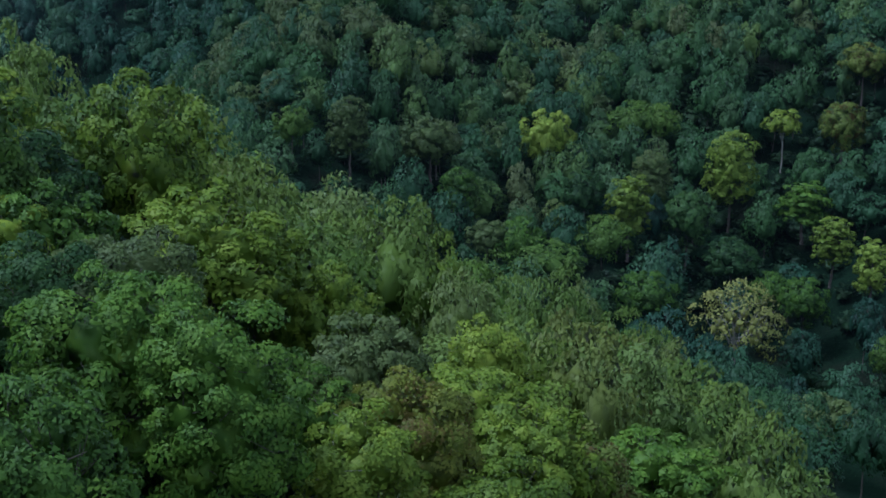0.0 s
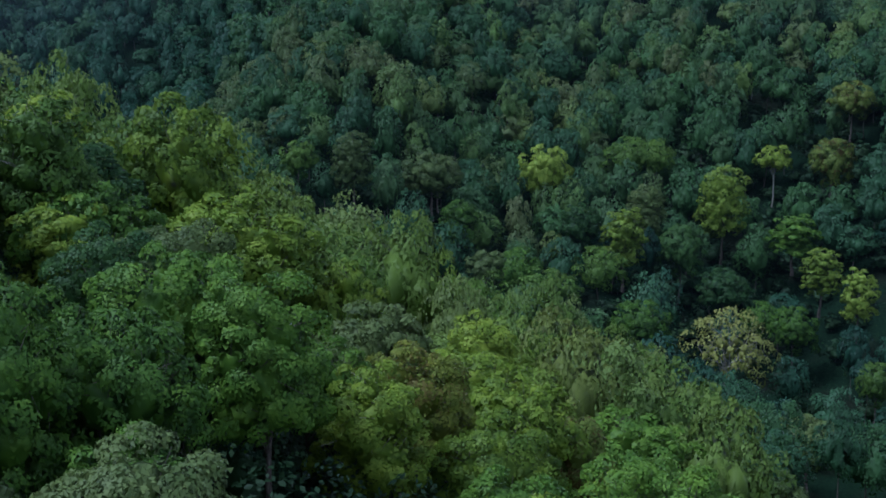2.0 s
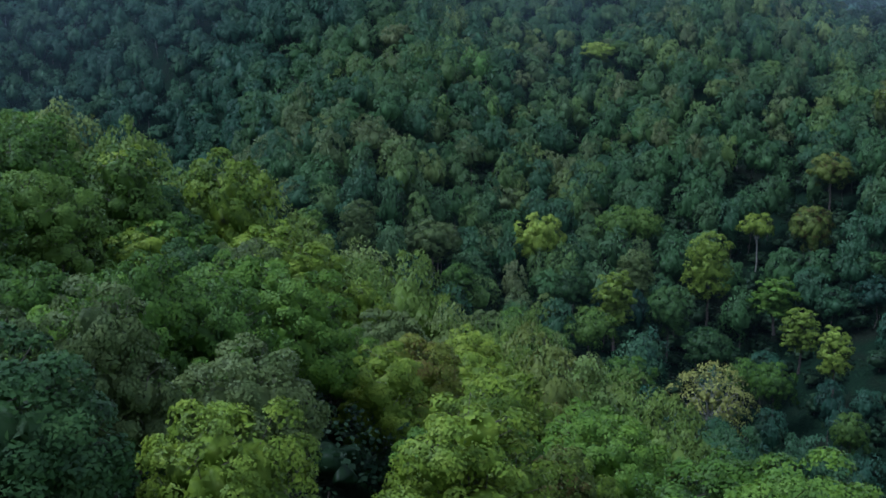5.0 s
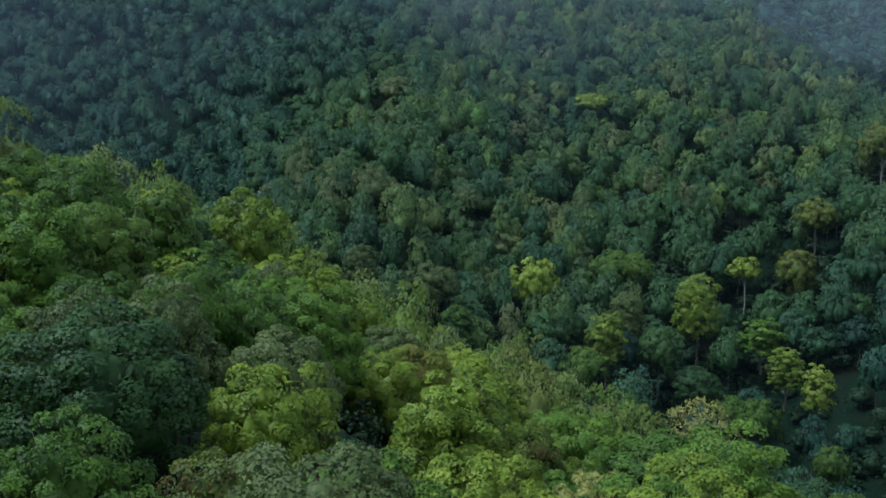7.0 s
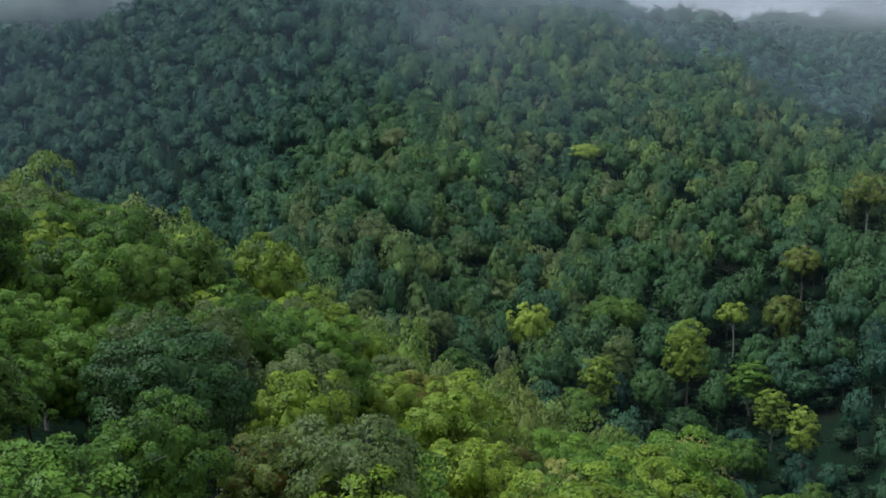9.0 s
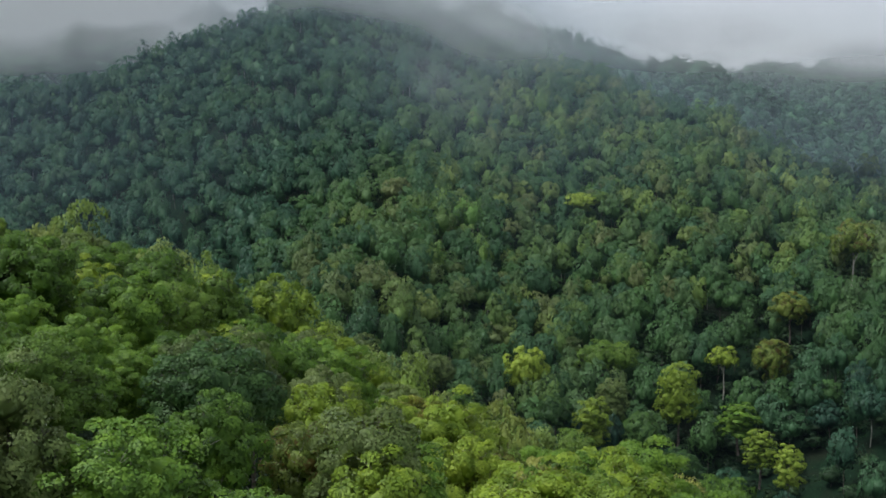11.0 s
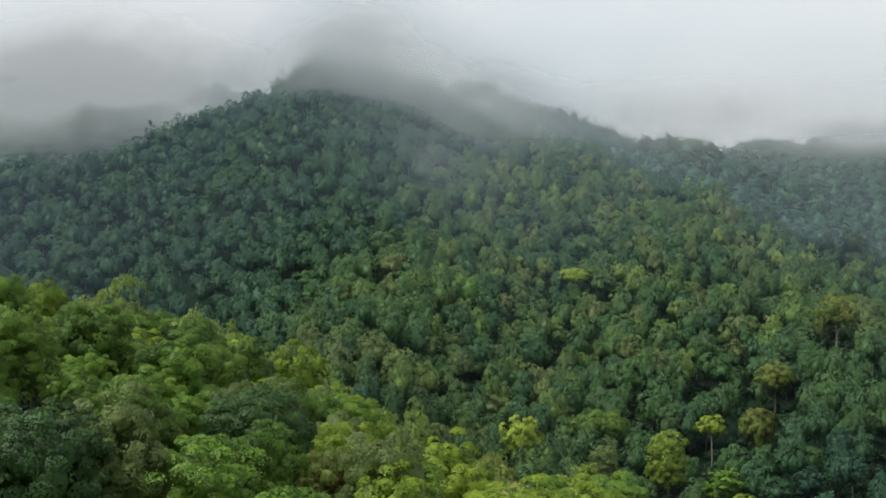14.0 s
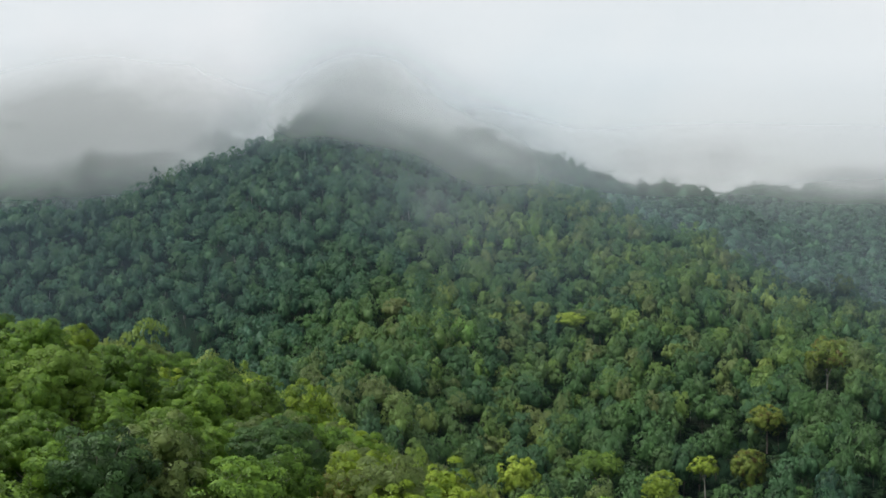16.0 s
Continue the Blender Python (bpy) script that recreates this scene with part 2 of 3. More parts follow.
gx = np.concatenate([-grown(200, 3200, 12, 1.25)[:0:-1], np.arange(-200, 201, 8.0), grown(200, 3200, 12, 1.25)[1:]])
gy = np.concatenate([-grown(140, 2500, 12, 1.3)[:0:-1], np.arange(-140, 800, 8.0), grown(800, 4600, 14, 1.06)[1:]])
GX, GY = np.meshgrid(gx, gy)
ground_at = np.stack([GX, GY, soil(GX, GY)], -1).reshape(-1, 3)
cell = np.arange(len(gx) * len(gy)).reshape(len(gy), len(gx))
ground_faces = np.stack([cell[:-1, :-1], cell[:-1, 1:], cell[1:, 1:], cell[1:, :-1]], -1).reshape(-1, 4)
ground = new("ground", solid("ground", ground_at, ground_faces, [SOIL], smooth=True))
tagged(ground, "hilly forest floor of dark leaf litter and low green growth", "ground", kind="structure")


# ---- trees ----
def ease(a, b, v):
    t = np.clip((v - a) / (b - a), 0, 1)
    return t * t * (3 - 2 * t)


def unit(v):
    return v / np.maximum(np.linalg.norm(v, axis=-1, keepdims=True), 1e-9)


def leaf_quads(rng, at, out, size, blade=4):
    """A bent, pointed blade at each place (or a broad three-cornered spray, far off), roughly facing the way out and up."""
    n = len(at)
    facing = unit(out + 0.2 * np.array([0, 0, 1.0]) + 0.42 * rng.normal(size=(n, 3)))
    along = unit(np.cross(facing, rng.normal(size=(n, 3))))
    across = np.cross(facing, along)
    half = (size * rng.uniform(0.65, 1.3, n))[:, None]
    wide = half * rng.uniform(0.5, 0.85, n)[:, None]
    drop = facing * half * 0.25
    if blade == 3:
        corners = [at - along * half * 0.8 - across * wide, at - along * half * 0.6 + across * wide * 1.2 - drop, at + along * half * 1.1 - drop]
    else:
        corners = [at - along * half - drop, at + across * wide, at + along * half - drop, at - across * wide]
    return np.stack(corners, 1).reshape(-1, 3), np.arange(blade * n).reshape(n, blade)


BALLS = {}


def ball(fine):
    if fine not in BALLS:
        bm = bmesh.new()
        bmesh.ops.create_icosphere(bm, subdivisions=fine, radius=1)
        BALLS[fine] = (np.array([v.co for v in bm.verts]), np.array([[v.index for v in f.verts] for f in bm.faces]))
        bm.free()
    return BALLS[fine]


def fan(rng, count, lowest, jitter=0.12):
    """Directions spread evenly over a sphere above the height lowest."""
    i = np.arange(count) + 0.5
    up = 1 - (1 - lowest) * i / count
    turn = i * 2.39996 + rng.uniform(0, 6.28)
    flat = np.sqrt(np.maximum(0, 1 - up * up))
    return unit(np.stack([flat * np.cos(turn), flat * np.sin(turn), up], -1) + jitter * rng.normal(size=(count, 3)))


def lobes_of(rng, width, height, base, count, form):
    """Middles and radii of the boughs' leafy masses, in a crown that starts at base: round, flat-topped or tall."""
    swell_out = {"round": 0.31, "flat": 0.27, "tall": 0.36}[form]
    way = fan(rng, count, -0.45 if form != "flat" else -0.1, 0.2)
    radii = width * swell_out * (9 / count) ** 0.4 * rng.uniform(0.72, 1.2, count)
    half = np.array([width / 2, width / 2, height / 2])
    room = np.maximum(half[None] - radii[:, None] * np.array([1, 1, 0.92]), half * 0.12)
    spots = way * room * rng.uniform(0.82, 1.16, (count, 1)) + np.array([0, 0, base + height / 2])
    spots = np.concatenate([spots, [[0, 0, base + height * 0.5]]])
    return spots, np.append(radii, width * 0.25)


def foliage(rng, spots, radii, count, size, core=0.6, puffs=9, fine=1, under=-0.6, blade=4):
    """Leaves in sprays over the outside of the leafy masses, and the dense inner foliage behind them."""
    centre, radius, outward = [], [], []
    for i, (s, r) in enumerate(zip(spots, radii)):
        way = fan(rng, puffs, under, 0.16)
        pr = r * rng.uniform(0.32, 0.50, puffs) * (9 / puffs) ** 0.4
        at = s + way * (r * rng.uniform(0.78, 1.10, puffs))[:, None]
        free = np.ones(puffs, bool)
        for j, (s2, r2) in enumerate(zip(spots, radii)):
            if j != i:
                free &= np.linalg.norm(at - s2, axis=1) > r2 * 0.80
        centre.append(at[free]), radius.append(pr[free]), outward.append(way[free])
    centre, radius, outward = np.concatenate(centre), np.concatenate(radius), np.concatenate(outward)
    inner = int(count * 0.17)
    share = radius ** 2 / (radius ** 2).sum()
    pick = rng.choice(len(radius), count - inner, p=share)
    way = unit(unit(rng.normal(size=(len(pick), 3))) + 0.50 * outward[pick] + np.array([0, 0, 0.48]))
    at = centre[pick] + way * (radius[pick] * rng.uniform(0.74, 1.10, len(pick)))[:, None] * np.array([1, 1, 0.85])
    lobe = rng.choice(len(radii), inner, p=radii ** 2 / (radii ** 2).sum())
    way_in = unit(rng.normal(size=(inner, 3)) + np.array([0, 0, 0.3]))
    at = np.concatenate([at, spots[lobe] + way_in * (radii[lobe] * rng.uniform(0.56, 0.80, inner))[:, None]])
    mass = np.concatenate([outward[pick], way_in])
    way = np.concatenate([way, way_in])
    v, f = leaf_quads(rng, at, way, np.r_[np.full(len(pick), size), np.full(inner, size * 1.35)], blade)
    low, high = spots.min(0), spots.max(0)
    middle, half = (low + high) / 2 - np.array([0, 0, 0.25]) * (high - low), np.maximum((high - low) * 0.62, 1e-3)
    crown_way = unit((at - middle) / half)
    swell = np.repeat(unit(0.52 * way + 0.55 * mass + 0.42 * crown_way), blade, axis=0)
    tri = f if blade == 3 else np.concatenate([f[:, [0, 1, 2]], f[:, [0, 2, 3]]])
    parts_v, parts_f, swells, n = [v], [tri], [swell], len(v)
    bv, bf = ball(fine)
    for s, r in zip(spots, radii):
        parts_v.append(s + bv * r * core * rng.uniform(0.75, 1.2, (len(bv), 1)))
        parts_f.append(bf + n)
        swells.append(unit(bv + 0.5 * rng.normal(size=bv.shape)))
        n += len(bv)
    return np.concatenate(parts_v), np.concatenate(parts_f), np.concatenate(swells)


def tube(points, radii, sides=6):
    points, radii = np.asarray(points, float), np.asarray(radii, float)
    d = unit(np.gradient(points, axis=0))
    a = unit(np.cross(d, np.array([0.31, 0.95, 0.02])))
    b = np.cross(d, a)
    turn = np.linspace(0, 2 * np.pi, sides, endpoint=False)
    ring = np.cos(turn)[None, :, None] * a[:, None] + np.sin(turn)[None, :, None] * b[:, None]
    v = (points[:, None] + ring * radii[:, None, None]).reshape(-1, 3)
    f = []
    for i in range(len(points) - 1):
        for j in range(sides):
            k = (j + 1) % sides
            f += [(i * sides + j, i * sides + k, (i + 1) * sides + k), (i * sides + j, (i + 1) * sides + k, (i + 1) * sides + j)]
    return v, np.array(f)


def limb(rng, a, b, r0, r1, steps=5, sway=0.12, sides=6):
    a, b = np.asarray(a, float), np.asarray(b, float)
    t = np.linspace(0, 1, steps)[:, None]
    far = np.linalg.norm(b - a)
    way = a + (b - a) * t + np.cumsum(rng.normal(size=(steps, 3)) * far * sway / steps, axis=0) * np.sin(t * np.pi)
    return tube(way, r0 + (r1 - r0) * t[:, 0], sides)


def joined(pieces):
    vs, fs, n = [], [], 0
    for v, f in pieces:
        vs.append(v)
        fs.append(f + n)
        n += len(v)
    return np.concatenate(vs), np.concatenate(fs)


def tree_pattern(seed, width, tall, low, lobes, leaves, size, form="round", thick=0.16, under=-0.5, core=0.55, puffs=9, blade=4):
    """The meshes of one tree: trunk, limbs and crown, standing on the origin."""
    rng = np.random.default_rng(seed)
    spots, radii = lobes_of(rng, width, tall - low, low, lobes, form)
    fork = low + (tall - low) * 0.35
    stem = limb(rng, (0, 0, -1.0), (rng.uniform(-0.4, 0.4), rng.uniform(-0.4, 0.4), fork), thick * 1.3, thick * 0.75, 7, 0.08, 8)
    top = stem[0][-8:].mean(0)
    mid = stem[0][32:40].mean(0)
    boughs = [limb(rng, mid + (top - mid) * rng.uniform(0.3, 1.0), s + radii[i] * np.array([0, 0, 0.35]), thick * 0.42, thick * 0.12, 4, 0.12, 4) for i, s in enumerate(spots)]
    twigs = []
    for s, r in zip(spots, radii):
        for _ in range(3):
            w = unit(rng.normal(size=3) + np.array([0, 0, 0.6]))
            twigs.append(limb(rng, s - w * r * 0.2, s + w * r * 1.04, thick * 0.20, thick * 0.07, 3, 0.2, 3))
    leafy_v, leafy_f, leafy_swell = foliage(rng, spots, radii, leaves, size, core, puffs, 2 if leaves > 3000 else 1, under, blade)
    return {"trunk": solid("trunk", *stem, [BARK], smooth=True), "branchwork": solid("branchwork", *joined(boughs + twigs), [BARK], smooth=True),
            "crown": solid("crown", leafy_v, leafy_f, [LEAVES["green"]], swell=leafy_swell)}


def plant(pattern, x, y, leaf, bark, label, scale=1.0, wide=1.0, turn=0.0, sink=0.0, group="trees of the forest", z=None):
    """One tree of its own, set on the ground."""
    base = new("tree")
    base.matrix_world = Matrix.Translation((x, y, float(soil(x, y)) - sink if z is None else z)) @ pose(0, 0, 0, 0, 0, turn) @ Matrix.Diagonal((scale * wide, scale * wide, scale, 1))
    tagged(base, label, "tree", group)
    for name, me in pattern.items():
        ob = new(name, me)
        ob.parent = base
        ob.material_slots[0].link = "OBJECT"
        ob.material_slots[0].material = LEAVES[leaf] if name == "crown" else bark
    return base


def spread(rng, x0, x1, y0, y1, gap, jitter=0.32, rows=0.87):
    """Places about gap apart on a shaken, staggered grid, its rows that many gaps apart."""
    xs, ys = np.arange(x0, x1, gap), np.arange(y0, y1, gap * rows)
    X, Y = np.meshgrid(xs, ys)
    X = X + (np.arange(len(ys)) % 2)[:, None] * gap / 2
    return (X + rng.normal(size=X.shape) * gap * jitter).ravel(), (Y + rng.normal(size=Y.shape) * gap * jitter).ravel()


def in_view(x, y, slack=0.05):
    """The wedge of land that the flight looks over."""
    return (np.abs(x) < (y + 118) * (math.tan(radians(18)) + slack) + 9) & (y > -60)


def wood(name, rng, x, y, patterns, top, wide, tints, label, leaf=None):
    """Many trees as one mesh: leaves and trunks."""
    vs, fs, ts, ss, ns, n = [], [], [], [], [], 0
    z = soil(x, y)
    which = rng.integers(0, len(patterns), len(x))
    for i in range(len(x)):
        pv, pf, pslot, pswell = patterns[which[i]]
        a = rng.uniform(0, 2 * np.pi)
        w, h = wide * rng.uniform(0.66, 1.22), top * rng.uniform(0.70, 1.34)
        turn = np.array([[math.cos(a) * w, -math.sin(a) * w, 0], [math.sin(a) * w, math.cos(a) * w, 0], [0, 0, h]])
        vs.append(pv @ turn.T + (x[i], y[i], z[i]))
        ns.append(pswell @ (turn / np.array([w, w, h])).T)
        fs.append(pf + n)
        ss.append(pslot * (2 if rng.random() < 0.12 else 1))
        ts.append(np.full(len(pf), tints[i]))
        n += len(pv)
    me = solid(name, np.concatenate(vs), np.concatenate(fs), [leaf or WOODS, BARK, PALE_BARK], np.concatenate(ts), np.concatenate(ss), swell=np.concatenate(ns))
    return tagged(new(name, me), label, "forest", kind="stuff")


def wood_pattern(seed, lobes, leaves, size, form, low=0.42, core=0.6, puffs=5, blade=4):
    """A tree one metre wide and one metre tall, to be stretched."""
    rng = np.random.default_rng(seed)
    spots, radii = lobes_of(rng, 1.0, 1 - low, low, lobes, form)
    v, f, swell = foliage(rng, spots, radii, leaves, size, core, puffs, 1, -0.45, blade)
    tv, tf = limb(rng, (0, 0, -0.1), (rng.uniform(-0.05, 0.05), rng.uniform(-0.05, 0.05), low + 0.2), 0.02, 0.011, 3, 0.1, 4)
    slot = np.r_[np.zeros(len(f), int), np.ones(len(tf), int)]
    return np.concatenate([v, tv]), np.concatenate([f, tf + len(v)]), slot, np.concatenate([swell, 0 * tv])


rng = np.random.default_rng(11)

# The near hillside: trees of their own, the marked ones first.
SHAPES = [(7.0, 11.0, 3.0, 15, "round"), (6.4, 11.6, 2.8, 13, "round"), (7.8, 10.5, 4.0, 17, "flat"), (5.8, 12.0, 2.4, 16, "tall"),
          (6.6, 10.8, 2.6, 12, "round"), (7.4, 11.2, 3.6, 16, "flat"), (5.4, 10.8, 2.2, 13, "tall"), (6.6, 11.8, 2.8, 18, "round")]
NEAR = [tree_pattern(100 + i, w, t, lo, lob, 17000, 0.088, form, core=0.5, puffs=10, blade=3) for i, (w, t, lo, lob, form) in enumerate(SHAPES)]
FURTHER = [tree_pattern(200 + i, w, t, lo, lob, 9500, 0.122, form, core=0.5, puffs=10, blade=3) for i, (w, t, lo, lob, form) in enumerate(SHAPES)]
NEAR_LABEL = {
    "green": "leafy green forest tree with a rounded crown", "dark": "dark green forest tree with a dense crown",
    "lime": "yellow-green forest tree with fresh leaves", "grey": "grey-green forest tree with pale leaves",
    "olive": "olive-brown forest tree with some turned orange leaves", "bright": "bright green leafy forest tree",
    "straw": "pale straw-coloured forest tree with sparse leaves", "pale": "pale yellow-green forest tree on the valley side"}
TAKEN = []


def mark(x, y, across, shape, leaf, tall=1.0, bark=None, label="", stock=None, sink=0.0):
    """A tree that stands out: its crown is across metres wide, and it is tall times as high as its pattern."""
    stock = stock or (NEAR if y < 56 else FURTHER)
    width = SHAPES[shape][0] if stock in (NEAR, FURTHER) else BIG_SIZE[shape]
    TAKEN.append((x, y, across))
    return plant(stock[shape], x, y, leaf, bark or BARK, label or NEAR_LABEL[leaf], tall, across / width / tall, (x * 37 + y * 11) % 360, sink)


mark(-11.5, 46, 8.0, 0, "green", 1.08)
mark(-16.8, 76, 8.0, 0, "lime", 1.5, label="tall yellow-green tree that stands above the forest on the ridge")
mark(-12.4, 68, 9.5, 5, "lime", 1.12)
mark(-20.6, 66, 7.0, 1, "dark")
mark(-15.5, 50, 6.0, 4, "dark")
mark(-10.6, 31, 6.0, 7, "green")
mark(-3.9, 63, 6.5, 2, "grey")
mark(-1.6, 54, 7.0, 0, "gold", label="olive tree with a patch of turned orange leaves")
mark(-6.4, 70, 6.0, 5, "lime")
mark(2.7, 50, 6.5, 4, "lime")
mark(16, 98, 8.0, 0, "olive")
mark(23, 136, 9.0, 1, "grey")
mark(7.6, 65, 5.5, 4, "olive")
mark(2.5, 76, 6.0, 7, "lime")
mark(28, 98, 7.0, 0, "grey")
mark(-7.6, 21, 6.0, 4, "grey", label="grey-green forest tree with large pale leaves")
mark(-6.6, 10, 6.0, 0, "lime", 0.96, label="broad yellow-green tree with drooping fresh leaves")
mark(1.2, 19.5, 7.4, 1, "lime", 1.08, label="broad yellow-green tree with drooping fresh leaves")
mark(5.9, 30, 4.5, 6, "olive")
mark(-12.0, 17, 5.5, 1, "grey")
mark(-13.5, 27, 5.5, 7, "green")
mark(-2.6, -9.5, 5.4, 3, "grey", label="pale grey-green tree with loose pointed sprays")
mark(7.4, 9, 6.0, 2, "straw", label="olive to straw-coloured tree with a low broad crown")
mark(-10.5, -8, 5.6, 5, "green", 0.86, bark=PALE_BARK)
mark(-6.2, -4, 5.0, 7, "olive", 0.82, bark=PALE_BARK)
# Dark leaves chosen to put the shade of a gap here.
mark(-3.0, 4, 5.5, 0, "dark", 0.82)
mark(2.4, 4, 6.0, 4, "lime")
mark(-29, 57, 8.0, 0, "bright", 1.08)
mark(-34, 79, 8.5, 7, "green", 1.05)
mark(-14.5, 10, 5.5, 4, "grey")
mark(-17.4, -20, 6.0, 1, "grey")
mark(-22.5, 44, 7.0, 7, "bright", 1.08)
mark(-27, 39, 7.5, 4, "green", 1.05)
# Dark openings in the canopy of the near hillside.
OPENINGS = [(-2.9, 14.8, 6.0), (-9.6, 13.4, 3.6), (-10.2, 34.6, 4.6), (-5.6, 24.2, 4.4), (-3.1, 37.0, 3.2)]
TAKEN += [(px, py, size * 1.6) for px, py, size in OPENINGS]
nx, ny = spread(rng, -80, 90, -26, 200, 7.0, 0.22)
seen = in_view(nx, ny) & (near_hill(nx, ny) > mountain(nx, ny)) & (near_hill(nx, ny) > 44) & (ny < 172 + 0.1 * nx) & (nx > -62)
for tx, ty, across in TAKEN:
    seen &= np.hypot(nx - tx, ny - ty) > across * 0.36 + 1.2
nx, ny = nx[seen], ny[seen]
order = np.argsort(ny)
nx, ny = nx[order], ny[order]
kinds = rng.choice(["green", "lime", "dark", "grey", "olive", "bright"], len(nx), p=[0.50, 0.24, 0.06, 0.05, 0.04, 0.11])
sunny = (nx > -15) & (nx < 13) & (ny > 8) & (ny < 78)
kinds = np.where(sunny, rng.choice(["lime", "green", "grey"], len(nx), p=[0.48, 0.47, 0.05]), kinds)
kinds = np.where((nx < -4) & (ny < 42) & (kinds == "lime"), "green", kinds)
OWN = 240
for i in range(min(OWN, len(nx))):
    stock = NEAR if ny[i] < 56 else FURTHER
    plant(stock[rng.integers(len(stock))], nx[i], ny[i], kinds[i], PALE_BARK if rng.random() < 0.12 else BARK, NEAR_LABEL[kinds[i]],
          rng.uniform(0.68, 1.20) * (0.88 if ny[i] < 6 else 0.8 if nx[i] < -6 and ny[i] < 30 else 1.0), rng.uniform(0.9, 1.2), rng.uniform(0, 360))
LOW_PATTERNS = [wood_pattern(300 + i, 9, 2300, 0.0195, form, 0.28, 0.55, 9, 3) for i, form in enumerate(["round", "round", "flat", "tall", "round", "flat"])]
rest = slice(OWN, None)
lx, ly = nx[rest], ny[rest]
gully = lx > 22 + 0.06 * ly
thin = gully & (rng.random(len(lx)) < 0.78)
lx, ly, gully = lx[~thin], ly[~thin], gully[~thin]
wood("hillside_woods", rng, lx[~gully], ly[~gully], LOW_PATTERNS, 11.3, 8.2, rng.random((~gully).sum()), "mixed green deciduous woods on the lower hillside", HILL)
wood("gully_woods", rng, lx[gully], ly[gully], LOW_PATTERNS, 11.3, 8.2, 0.26 + 0.18 * rng.random(gully.sum()), "dull grey-green woods in the gully below the hillside")

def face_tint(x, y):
    """The near-side spur is warmer and more mixed; the flank behind the fold has its shade and haze put in as darker,
    bluer tints.
    """
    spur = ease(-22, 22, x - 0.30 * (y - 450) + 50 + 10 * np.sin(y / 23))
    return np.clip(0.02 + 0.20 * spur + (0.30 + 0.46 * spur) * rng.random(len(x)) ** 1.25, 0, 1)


# The same woods go on under the flight.
SIMPLE = [wood_pattern(330 + i, 6, 160, 0.07, form, 0.25, 0.66, 5, 3) for i, form in enumerate(["round", "flat", "tall", "round"])]
qx, qy = spread(rng, -75, 75, -170, -24, 7.0, 0.2)
for close, stock in zip((qy > -40, qy <= -40), (LOW_PATTERNS, SIMPLE)):
    wood("hilltop_woods", rng, qx[close], qy[close], stock, 6.2, 8.0, 0.34 + 0.12 * rng.random(close.sum()), "green deciduous woods on the hilltop", HILL)


# The valley side and the mountain: marked trees, then the woods.
BIG_SIZE = [13.0, 9.5, 8.0, 6.5, 12.0, 13.0]
BIG = [tree_pattern(700, 13.0, 17.0, 5.0, 12, 4200, 0.27, "round", 0.24, -0.7, 0.55, 12), tree_pattern(701, 9.5, 20.0, 3.5, 14, 4200, 0.25, "tall", 0.24, -0.8, 0.55, 12),
       tree_pattern(702, 8.0, 16.0, 9.5, 8, 1600, 0.22, "flat", 0.17, -0.4, 0.5, 10), tree_pattern(703, 6.5, 15.0, 1.5, 13, 3000, 0.22, "tall", 0.2, -0.8, 0.55, 11),
       tree_pattern(704, 12.0, 9.0, 0.6, 10, 2800, 0.26, "round", 0.12, -0.5, 0.55, 11), tree_pattern(705, 13.0, 15.0, 5.0, 16, 2600, 0.20, "round", 0.26, -0.4, 0.2, 9)]
VINE = "tree wrapped in bright yellow-green climbing vines"
mark(27.8, 359, 14.4, 0, "pale", 1.28, label="round-crowned tree with pale yellow-green leaves", stock=BIG, sink=-2.5)
mark(74.4, 345, 13.3, 1, "pale", 1.37, label="tall yellow-green tree with stacked crowns", stock=BIG, sink=-2.2)
mark(94.4, 375, 10.4, 2, "pale", 1.39, bark=PALE_BARK, label="slender tree with a small crown on a bare pale trunk", stock=BIG, sink=2.9)
mark(61.4, 268, 18.5, 5, "straw", 1.72, bark=PALE_BARK, label="straw-coloured tree with sparse leaves and bare pale limbs", stock=BIG, sink=1.5)
mark(45.1, 320, 11.1, 3, "pale", 1.39, label=VINE, stock=BIG, sink=-5.2)
mark(92.1, 310, 9.9, 3, "pale", 1.13, label=VINE, stock=BIG, sink=-6.5)
mark(95.7, 291, 8.5, 3, "pale", 1.22, label=VINE, stock=BIG, sink=-6.0)
mark(90.6, 332, 12.8, 3, "green", 1.03, label=VINE, stock=BIG, sink=-7.2)
mark(22.4, 284, 15.9, 4, "bright", 0.99, label="low mound of bright green climbing plants", stock=BIG, sink=-9.4)
mark(37.0, 304, 14.0, 4, "bright", 1.19, label="low mound of bright green climbing plants", stock=BIG, sink=-8.6)
mark(44.6, 285, 13.9, 0, "green", 1.01, stock=BIG, sink=-1.3)
mark(81.2, 292, 11.3, 0, "green", 0.98, stock=BIG, sink=-1.8)
mark(90.7, 259, 8.4, 0, "bright", 0.82, stock=BIG, sink=-2.5)
mark(67.4, 223, 13.3, 0, "grey", 0.81, stock=BIG, sink=-3.0)
mark(76.3, 301, 10.2, 4, "green", 1.01, label="low mound of green climbing plants", stock=BIG, sink=-6.8)
mark(-34.6, 308, 8.9, 0, "bright", 0.77, stock=BIG, sink=-6.6)
mark(-21.9, 310, 9.9, 1, "grey", 0.97, stock=BIG, sink=-5.1)
mark(3.9, 308, 9.8, 1, "green", 0.74, stock=BIG, sink=-7.0)
mark(-2.9, 330, 14.6, 0, "grey", 0.95, stock=BIG, sink=-5.0)
mark(107.4, 361, 12.4, 0, "olive", 1.17, stock=BIG, sink=-3.2)
